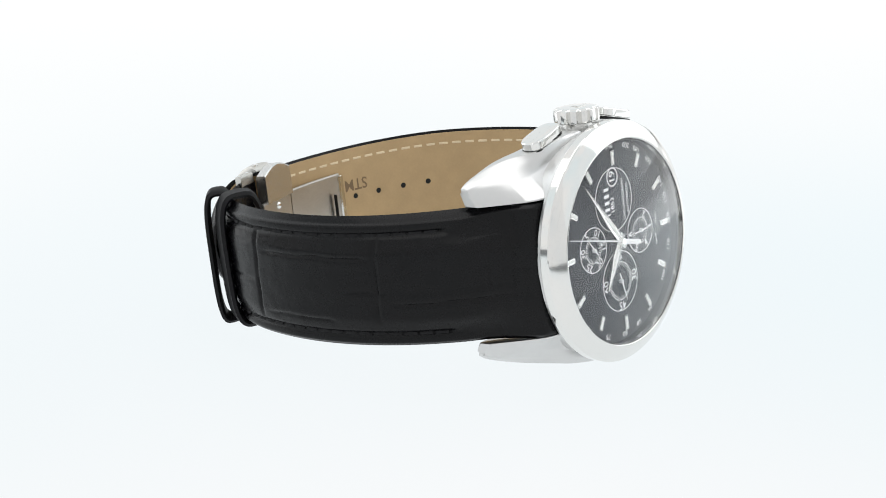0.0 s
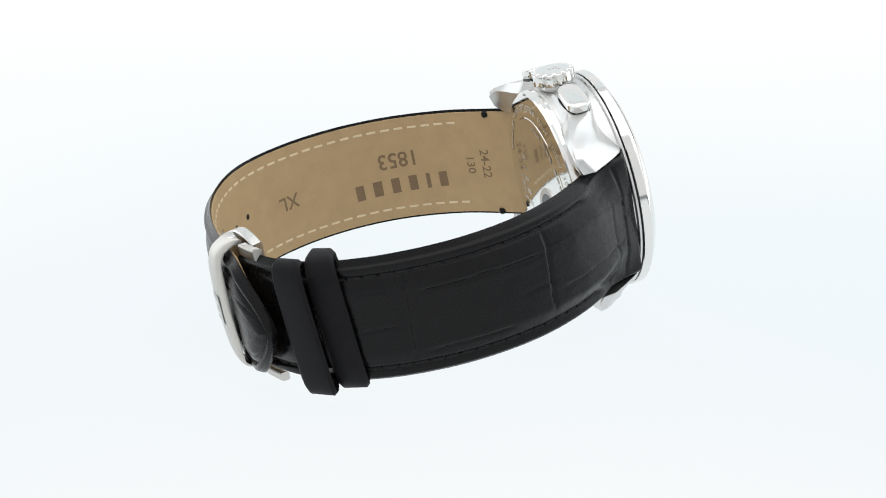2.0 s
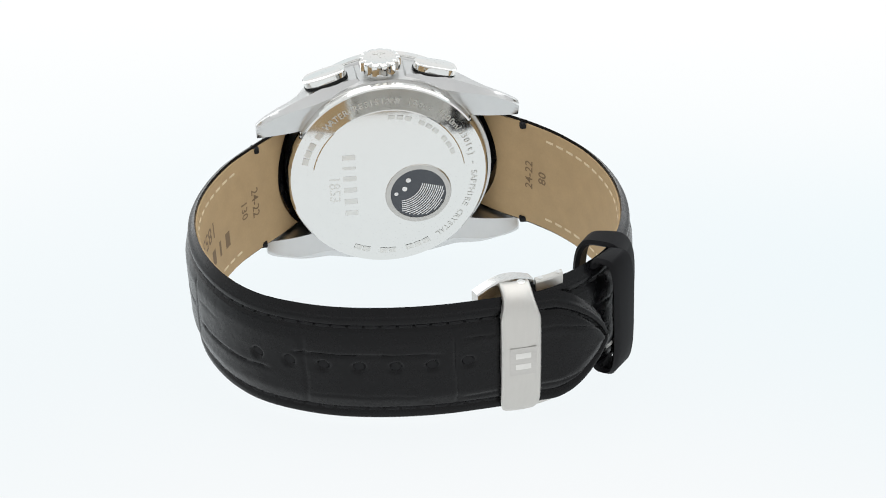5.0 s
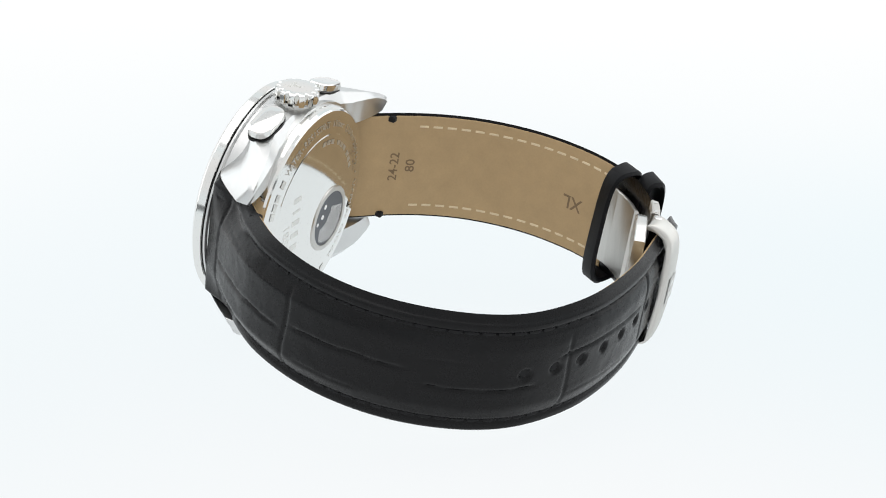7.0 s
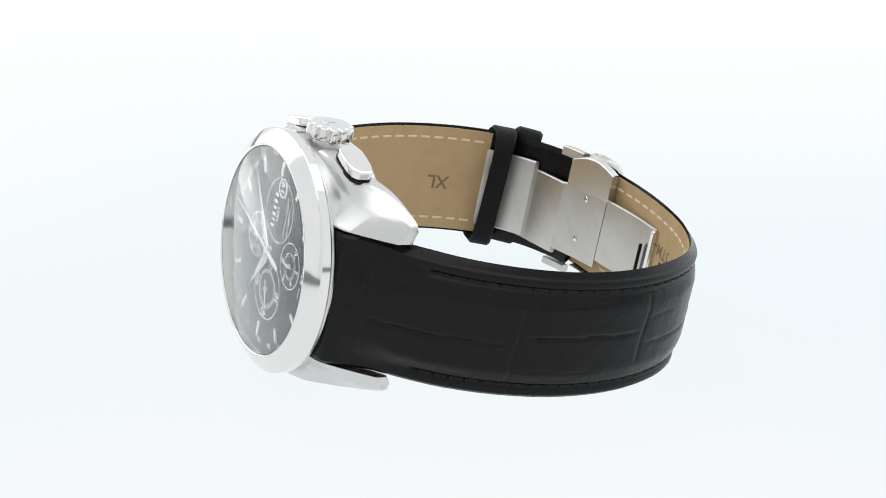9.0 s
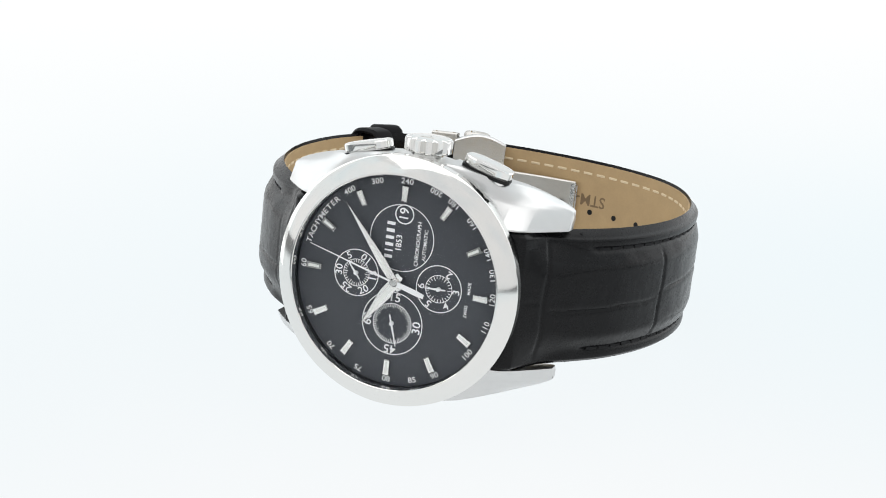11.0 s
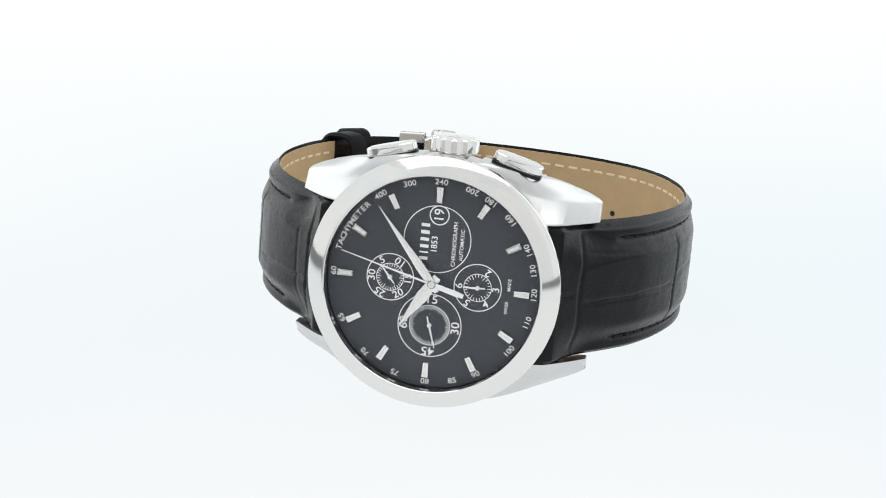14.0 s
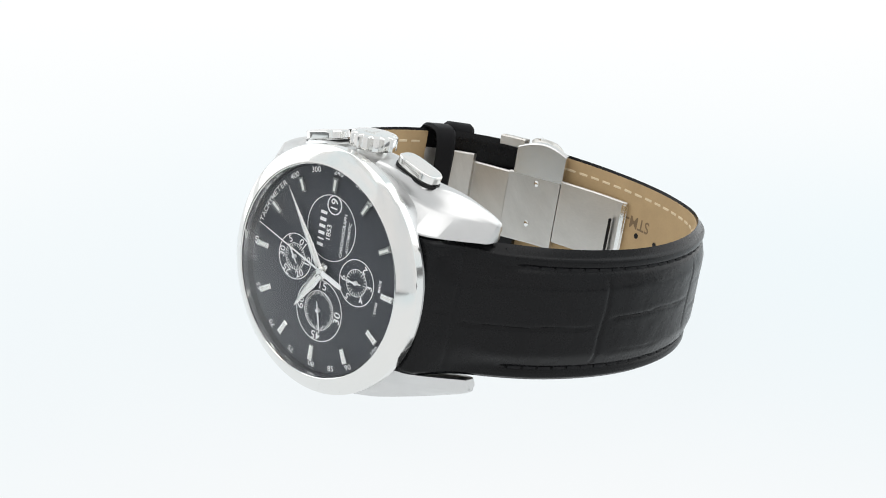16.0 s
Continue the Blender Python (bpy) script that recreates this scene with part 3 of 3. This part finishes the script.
def build_case():
    body = lathe([(18.9, 1.24), (20.9, 1.24), (21.0, 1.34), (21.0, 1.72), (20.8, 1.9), (20.55, 2.0), (20.5, 9.4), (20.4, 10.2), (18.0, 10.4)], 160)
    case = smooth(part("case", body, FLANK, watch, "round steel case with faceted lugs"), 30)
    for sign in (1, -1):
        smooth(part("flank", shoulder(sign), FLANK, case, "smooth steel flank with two lugs"), 32)
    face = spline([(18.0, -1.1), (18.05, -2.1)], 1) + [Vector(q) for q in ((18.1, -2.3), (18.22, -2.42), (18.4, -2.42))]
    face += spline([(18.5, -2.4), (19.4, -1.9), (20.3, -1.34), (21.1, -0.74)], 3) + [Vector(q) for q in ((21.24, -0.6), (21.3, -0.44), (21.3, 0.98), (21.2, 1.07), (20.6, 1.1), (18.9, 1.1))]
    smooth(part("bezel", lathe([tuple(q) for q in face], 192, ring=True), POLISHED, watch, "smooth polished steel bezel with a conical face"), 12)
    smooth(part("seam", lathe([(19.2, 1.06), (20.72, 1.06), (20.72, 1.28), (19.2, 1.28)], 128, ring=True), DARK_GAP, case, "dark seam beneath the bezel"), 30)
    glass = smooth(part("crystal", lathe([(0.01, -2.3), (17.72, -2.3), (17.97, -2.16), (17.97, -1.6), (0.01, -1.6)], 128), GLASS, watch, "clear sapphire crystal"), 30)
    glass.visible_shadow = False
    # crown with scalloped rim
    rows, steps = [], 156
    for z, r, cut in ((18.6, 2.6, 0), (20.5, 2.7, 0), (20.55, 3.3, 1), (20.7, 3.65, 1), (20.85, 4.05, 1), (22.75, 4.05, 1), (22.98, 3.95, 1), (23.15, 3.6, 0.7), (23.25, 3.1, 0.0), (23.3, 2.4, 0), (23.3, 0.02, 0)):
        row = []
        for k in range(steps):
            a = 2 * math.pi * k / steps
            rr = r - cut * 0.62 * max(0.0, math.cos(13 * a)) ** 1.3
            row.append((0.6 + rr * math.cos(a), 6.6 + rr * math.sin(a), z + 0.5))
        rows.append(row)
    crown = smooth(part("crown", grid(rows, closed=True), POLISHED, watch, "fluted polished steel winding crown"), 30)
    part("logo_bar", merged(box_data((-0.6, 5.2, 23.72), (1.8, 5.9, 23.86)), box_data((0.35, 5.8, 23.72), (0.85, 7.5, 23.86))), ETCH, crown)
    # dark block in the recess floor stands in for the crown's shade
    part("crown_shade", box((-3.7, 2.7, 18.4), (4.9, 8.9, 19.35), 0.12), DARK_GAP, crown, "near-black block painting the shade beneath the crown")
    for sx in (-1, 1):
        outline = []
        for k in range(32):
            a = 2 * math.pi * k / 32
            outline.append((math.copysign(abs(math.cos(a)) ** 0.6, math.cos(a)) * 4.25, math.copysign(abs(math.sin(a)) ** 0.7, math.sin(a)) * 2.2))
        rows = []
        for h, k in ((-2.6, 0.9), (0.1, 0.9), (0.14, 0.98), (0.24, 1.0), (1.3, 1.0), (1.5, 0.95), (1.6, 0.86), (1.66, 0.5), (1.67, 0.02)):
            rows.append([(u * k, v * k, h) for u, v in outline])
        t = radians(15) * sx
        data = grid(rows, closed=True)
        verts = [(sx * 10.6 + 0.7 + x * math.cos(t) + z * math.sin(t), 6.75 + y, 19.75 - x * math.sin(t) + z * math.cos(t)) for x, y, z in data[0]]
        pusher = smooth(part("pusher", (verts, data[1]), POLISHED, watch, "oblong polished steel chronograph pusher"), 24)
        # dark collar paints the thin shade line where the pusher enters the flank
        data = grid([[(u * k, v * k, h) for u, v in outline] for h, k in ((-0.6, 1.03), (-0.02, 1.03), (-0.02, 0.02))], closed=True)
        verts = [(sx * 10.6 + 0.7 + x * math.cos(t) + z * math.sin(t), 6.75 + y, 19.75 - x * math.sin(t) + z * math.cos(t)) for x, y, z in data[0]]
        part("pusher_shade", (verts, data[1]), DARK_GAP, pusher, "near-black collar painting the shade line round the pusher")


def box_data(lo, hi, bevel=0.04):
    return bm_data(box(lo, hi, bevel))


BACK_X = 0.4


def back_place(angle, r, depth, turn=0.0):
    """Text on the case back, read from behind; angle clockwise from the crown side as seen there."""
    a = radians(angle)
    cx, cz = -r * math.sin(a), r * math.cos(a)
    def place(u, v):
        b = radians(-angle + turn)
        uu, vv = u * math.cos(b) - v * math.sin(b), u * math.sin(b) + v * math.cos(b)
        rr = math.hypot(cx - uu, cz + vv)
        return BACK_X + cx - uu, depth - ((rr - r) * 0.118 if r > 15 else 0.0), cz + vv
    return place


def dome(r):
    return 13.24 - 0.5 * (r / 15) ** 2


def build_back():
    back = smooth(part("case_back", lathe([(20.1, 10.1), (20.1, 10.9), (19.95, 11.5), (19.7, 11.95), (19.4, 12.16), (15.2, 12.66)] + [(r, dome(r)) for r in (15.0, 13, 11, 9, 7, 5, 3, 1.5, 0.01)], 160, (BACK_X, 0)), POLISHED, watch, "polished steel case back with engraved ring"), 12)
    words = "WATER-RESISTANT 10bar (100m/330ft) - SAPPHIRE CRYSTAL"
    out = [text_on(ch, 1.75, back_place(-42 + 3.62 * k, 17.0, 12.525)) for k, ch in enumerate(words) if ch != " "]
    part("engraving", merged(*out), ETCH, back, "engraved circular wording")
    for a in (-51, -60, -66, -72, 156, 162, 168, 180, 186, 198, 204):
        part("engraved_bar", bars_on((1.5,), 1.2, 0.3, back_place(a, 17.0, 12.525)), ETCH, back)
    for a in (4, 11, 18, 30, 37, 44, 55, 62, 69):
        part("engraved_bar", bars_on((1.25,), 0.9, 0.25, back_place(a, 13.6, dome(13.6) + 0.04)), ETCH, back)
    def up(cx, cz):
        return lambda u, v: (cx - v, dome(math.hypot(cx - v, cz - u)) + 0.03, cz - u)
    part("logo_bars", bars_on((1.1, 0.6, 1.1, 1.1, 1.2, 1.1), 2.6, 1.5, up(8.2, -0.7)), ETCH, back)
    part("year_engraving", text_on("1853", 3.0, up(11.4, -1.4)), ETCH, back)
    cx, cz = -5.2, -3.8
    win = smooth(part("back_window", lathe([(5.5, 13.15), (5.55, 13.42), (6.5, 13.4), (6.75, 12.8)], 64, (cx, cz)), SATIN, back, "round window onto the balance"), 30)
    part("balance_plate", lathe([(0.01, 13.29), (5.55, 13.29)], 48, (cx, cz)), MOVEMENT, win)
    lines = []
    for k in range(14):
        r = 4.9 + 0.46 * k
        rows = []
        for i in range(15):
            a = radians(195 + 75 * i / 14)
            x, z = 3.4 + r * math.cos(a) * 0.9, 3.6 + r * math.sin(a)
            x2, z2 = 3.4 + (r + 0.2) * math.cos(a) * 0.9, 3.6 + (r + 0.2) * math.sin(a)
            if math.hypot(x, z) < 5.3 and math.hypot(x2, z2) < 5.3:
                rows.append([(cx + x, 13.32, cz + z), (cx + x2, 13.32, cz + z2)])
        if len(rows) > 1:
            lines.append(grid(rows))
    part("rotor_stripes", merged(*lines), PRINT, win)
    for dx, dz, r in ((1.9, 3.2, 0.5), (2.7, 1.3, 0.5), (4.4, 0.3, 0.4)):
        part("jewel", lathe([(0.01, 13.36), (r, 13.36), (r, 13.3)], 20, (cx + dx, cz + dz)), PRINT, win)


def inside(course, s, v, turn, off=0.15):
    """Text on the lining: turn 0 reads along the strap away from the lug with -z up, 90 has the lug side up."""
    a = radians(turn)
    def place(u, w):
        du, dw = u * math.cos(a) - w * math.sin(a), u * math.sin(a) + w * math.cos(a)
        x, y = course.at(s + du, -thick(s + du) - off)
        return x, y, v - dw * course.sign
    return place


def build_strap():
    n_long, n_short = LONG.length, SHORT.length
    long_half = smooth(part("strap_long_half", strap_leather(LONG, 0.0, n_long, LONG_ALONG, LONG_ACROSS, 3.0, 60, tip=11.0), LEATHER, watch, "black crocodile embossed leather strap half"), 50)
    short_half = smooth(part("strap_short_half", strap_leather(SHORT, 0.0, n_short, SHORT_ALONG, SHORT_ACROSS, 8.0, 50), LEATHER, watch, "black crocodile embossed leather strap half"), 50)
    smooth(part("lining", strap_lining(LONG, 1.5, n_long - 1.0, 11.0), LINING, long_half, "tan leather lining"), 40)
    smooth(part("lining", strap_lining(SHORT, 1.5, 65.6), LINING, short_half, "tan leather lining"), 40)
    for side in (1, -1):
        part("stitching", stitches(LONG, 20.5, n_long - 14, 2.8, lambda s: -thick(s) - 0.12, side), THREAD, long_half, "cream lining stitches")
        part("stitching", stitches(SHORT, 19.2, 64.5, 2.8, lambda s: -thick(s) - 0.12, side), THREAD, short_half, "cream lining stitches")
        part("outer_stitching", stitches(LONG, 16, n_long - 12, 3.2 if side > 0 else 2.6, lambda s: -pad(s, 60) - 0.42, side, 2.3, 0.5, 0.40, 0.2), BLACK_THREAD, long_half, "black stitches in a groove")
        part("outer_stitching", stitches(SHORT, 16, n_short - 2, 3.2 if side > 0 else 2.6, lambda s: -pad(s, 50) - 0.42, side, 2.3, 0.5, 0.40, 0.2), BLACK_THREAD, short_half, "black stitches in a groove")
    # punched holes, dark inside
    for s in HOLES:
        p, q = LONG.at(s, -0.52), LONG.at(s, -thick(s) - 0.16)
        z = 1.9
        rows = []
        d = (p - q) / np.linalg.norm(p - q)
        t = np.array([-d[1], d[0]])
        for point, r in ((p, 0.0), (p, 0.95), (p - 0.1 * d, 0.95), (q, 0.55), (q, 0.0)):
            rows.append([(*(point + t * r * math.cos(a)), z + r * math.sin(a)) for a in (2 * math.pi * i / 16 for i in range(16))])
        part("punched_hole", grid(rows, closed=True), BLACK_THREAD, long_half)
    # stamps on the lining
    part("logo_stamp", bars_on((1.9, 0.9, 1.9, 1.9, 2.1, 1.9), 3.3, 2.1, inside(LONG, 35.3, -3.4, 0)), STAMP, long_half)
    part("stamp", text_on("1853", 4.7, inside(LONG, 35.2, 2.3, 0)), STAMP, long_half)
    part("stamp", text_on("24-22", 2.75, inside(LONG, 14.8, -0.6, 90)), STAMP, long_half)
    part("stamp", text_on("130", 2.7, inside(LONG, 18.4, -0.7, 90)), STAMP, long_half)
    part("stamp", text_on("XL", 4.2, inside(LONG, 61.9, 0.2, 0)), STAMP, long_half)
    part("stamp", text_on("STM-", 3.3, inside(LONG, 93.3, 4.4, 0)), STAMP, long_half)
    part("stamp", text_on("24-22", 2.75, inside(SHORT, 14.7, -0.4, 90)), STAMP, short_half)
    part("stamp", text_on("80", 2.9, inside(SHORT, 18.3, -0.1, 90)), STAMP, short_half)
    part("stamp", text_on("XL", 4.0, inside(SHORT, 55.4, 0.0, 180)), STAMP, short_half)
    # spring bars at the lugs
    for sx in (-1, 1):
        rows = []
        for z in (-10.0, 9.4):
            rows.append([(sx * 24.2 + 0.75 * math.cos(a), 11.1 + 0.75 * math.sin(a), z) for a in (2 * math.pi * i / 16 for i in range(16))])
        for z0, z1 in ((9.6, 10.75), (-11.8, -10.6)):
            part("strap_notch", box((sx * 26.2 - 0.8, 13.4, z0), (sx * 26.2 + 0.8, 15.3, z1), 0.15), BLACK_THREAD, watch)
        smooth(part("spring_bar", grid(rows, closed=True, caps=True), POLISHED, watch), 40)


BUCKLE = 116.6


def keeper(s0, wide, out, reach):
    """A leather loop round the short half, standing off its outer face."""
    rows, k = [], 44
    for e, h in ((0.0, 0.0), (0.12, 0.5), (0.88, 0.5), (1.0, 0.0), (0.88, -0.5), (0.12, -0.5)):
        row = []
        s = s0 + wide * e
        y = SHORT.at(s)[1]
        zc, hw = (top_z(y) + low_z(y)) / 2, (top_z(y) - low_z(y)) / 2 + 0.6
        for i in range(k):
            a = 2 * math.pi * i / k
            cz, co = math.cos(a), math.sin(a)
            z = math.copysign(abs(cz) ** 0.52, cz) * (hw + h * 1.1)
            mid, half = (out - reach) / 2, (out + reach) / 2
            o = mid + math.copysign(abs(co) ** 0.6, co) * (half + h * 1.1)
            p = SHORT.at(s - 0.3 * o + 0.06 * z, o)
            row.append((p[0], p[1], zc + z))
        rows.append(row)
    rows.append(rows[0])
    return grid(rows, closed=True)


def build_clasp():
    for s0, out, reach in ((63.8, 0.9, 7.4), (69.6, 2.7, 1.9)):
        smooth(part("keeper_loop", keeper(s0, 5.6, out, reach), EDGE, watch, "plain black leather keeper loop"), 40)
    # outer buckle plate wrapped over the strap
    rows = []
    for e, lift in ((0.0, -0.1), (0.04, 0.2), (0.12, 0.36), (0.35, 0.5), (0.65, 0.5), (0.88, 0.36), (0.96, 0.2), (1.0, -0.1)):
        row = []
        for z, o in spline([(13.7, -4.4), (14.0, -3.4), (13.5, -1.8), (12.5, -0.3), (11.2, 0.55), (9.4, 1.05), (6.0, 1.35), (1.0, 1.45), (-4.0, 1.25), (-7.4, 0.8), (-9.3, 0.0), (-10.1, -1.2), (-10.4, -3.4)], 4):
            share = 1 - 0.26 * fade(8.0, 12.4, abs(z - 1.1))
            p = LONG.at(BUCKLE + 6.8 * (0.5 + (e - 0.5) * share), o + lift)
            row.append((p[0], p[1], z + (0.6 * lift if z > 11 else 0)))
        inner = []
        for z, o in ((-10.0, -3.4), (-9.8, -1.0), (-8.7, 0.1), (1.0, 0.55), (10.4, 0.1), (12.2, -1.0), (13.0, -2.6), (13.1, -4.4)):
            share = 1 - 0.26 * fade(8.0, 12.4, abs(z - 1.1))
            p = LONG.at(BUCKLE + 6.8 * (0.5 + (e - 0.5) * share), o)
            inner.append((p[0], p[1], z))
        rows.append(row + inner)
    buckle = smooth(part("buckle", grid(rows, closed=True, caps=True), MATTE, watch, "curved satin steel buckle plate"), 50)
    def badge(e0, e1, z0, z1, lift):
        return grid([[(*LONG.at(BUCKLE + 6.8 * e, lift), z) for e in np.linspace(e0, e1, 6)] for z in (z0, z1)])
    mark = part("logo_plate", badge(0.2, 0.86, -0.9, 4.6, 1.97), SATIN, buckle, "darker square mark on the buckle")
    part("logo_shape", merged(badge(0.34, 0.72, 0.2, 1.3, 2.0), badge(0.34, 0.72, 2.4, 3.5, 2.0)), ETCH, mark)
    for z in (14.25,):
        p = LONG.at(BUCKLE + 4.4, -3.2)
        rows = [[(p[0] + r * math.cos(a), p[1] + r * math.sin(a), zz) for a in (2 * math.pi * i / 14 for i in range(14))] for zz, r in ((13.6, 0.7), (z, 0.7), (z + 0.1, 0.5), (z + 0.1, 0.01))]
        smooth(part("hinge_pin", grid(rows, closed=True), POLISHED, buckle), 40)
    # folding plates inside the loop
    clasp = smooth(part("folding_clasp", plate([(-33.2, 62.6), (-30.2, 65.0), (-25.5, 67.2), (-17.8, 69.3)], 6.9, -8.2, 0.9), SATIN, watch, "folding steel deployant clasp"), 30)
    smooth(part("clasp_plate", plate([(-17.6, 69.1), (-12.4, 71.0), (-6.9, 72.5)], 7.2, -7.0, 0.9), SATIN, clasp), 30)
    smooth(part("clasp_plate", plate([(-6.7, 72.5), (1.0, 73.5), (8.8, 73.6)], 7.5, -5.4, 0.9), SATIN, clasp), 30)
    smooth(part("clasp_base", plate([tuple(SHORT.at(s, -thick(s) - 1.3)) for s in (65.0, 68.0, 71.0, 74.0, 77.0)], 8.6, -7.6, 0.9), SATIN, clasp), 30)
    part("clasp_end", box((8.0, 73.0, -5.6), (9.4, 74.7, 7.3), 0.3), POLISHED, clasp)
    part("clasp_slot", box((6.0, 72.55, -4.8), (6.35, 73.2, 3.6), 0.05), DARK_GAP, clasp)
    rows = []
    for k in range(15):
        t = k / 14
        x, y, top = -16.4 + 10.0 * t, 69.0 + 3.2 * t, 12.6 + 1.5 * math.sin(math.pi * t)
        rows.append([(x, y, 7.0), (x, y, top - 0.25), (x, y + 0.2, top), (x - 0.6, y + 1.7, top), (x - 0.7, y + 1.9, top - 0.25), (x - 0.7, y + 1.9, 7.0)])
    smooth(part("release_tab", grid(rows, closed=True, caps=True), BRUSHED, clasp, "arched steel release tab"), 30)
    hinge = smooth(part("hinge_block", plate([(-21.9, 69.9), (-20.4, 70.6), (-18.8, 71.2), (-17.0, 71.7)], 13.5, 11.4, 1.6), MATTE, clasp, "small steel hinge link"), 30)
    for x, y in ((-21.2, 71.0), (-17.9, 72.2)):
        rows = [[(x + r * math.cos(a), y + r * math.sin(a), zz) for a in (2 * math.pi * i / 14 for i in range(14))] for zz, r in ((13.2, 0.45), (13.6, 0.45), (13.6, 0.01))]
        part("hinge_pin", grid(rows, closed=True), POLISHED, hinge)
    smooth(part("hinge_block", plate([(-21.4, 70.4), (-19.9, 71.1), (-18.3, 71.7), (-16.5, 72.2)], -10.4, -12.0, 1.5), MATTE, clasp, "small steel hinge link"), 30)
    for x, z in ((-11.8, 5.7), (-12.6, -3.0)):
        y = 71.1
        rows = [[(x + r * math.cos(a), yy, z + r * math.sin(a)) for a in (2 * math.pi * i / 18 for i in range(18))] for yy, r in ((y + 0.5, 0.7), (y - 0.15, 0.65), (y - 0.3, 0.4), (y - 0.3, 0.01))]
        smooth(part("rivet", grid(rows, closed=True), POLISHED, clasp), 40)


def plate(course, zt, zl, thickness):
    """A bent sheet along (x, y) points."""
    pts = spline([Vector(p) for p in course], 5)
    rows = []
    for p in pts:
        x, y = p
        rows.append([(x, y, zt - 0.25), (x, y, zl + 0.25), (x, y + 0.25, zl), (x, y + thickness - 0.2, zl), (x, y + thickness, zl + 0.25), (x, y + thickness, zt - 0.25), (x, y + thickness - 0.2, zt), (x, y + 0.25, zt)])
    return grid(rows, closed=True, caps=True)


light_tent()
build_case()
build_dial()
build_hands()
build_back()
build_strap()
build_clasp()


def motions():
    """The turntable: angle about the upright axis, in degrees."""
    angles = [
        (0, -304.42), (0.5, -291.59), (1, -277.67), (1.5, -263.34), (2, -249.47), (2.5, -236.30), (3, -222.43), (3.5, -209.60), (4, -195.85), (4.2, -190.56), (4.62, -178.81), (5.04, -166.20), (5.46, -153.31), (5.88, -140.73), (6.3, -129.05), (6.5, -123.85), (7, -110.36), (7.5, -98.13), (8, -85.16), (8.2, -80.02), (8.62, -68.94), (9.04, -57.73), (9.46, -46.89), (9.88, -36.95), (10.3, -28.43), (10.5, -24.89), (11, -16.65), (11.5, -10.43), (12, -5.01), (12.5, -1.26), (13, -0.00), (13.5, -2.37), (14, -6.91), (14.5, -12.37), (15, -19.68), (15.5, -27.76), (16, -37.83)]
    walk(watch, [(t, pose(0, 0, 0, 0, 0, a)) for t, a in angles])


motions()
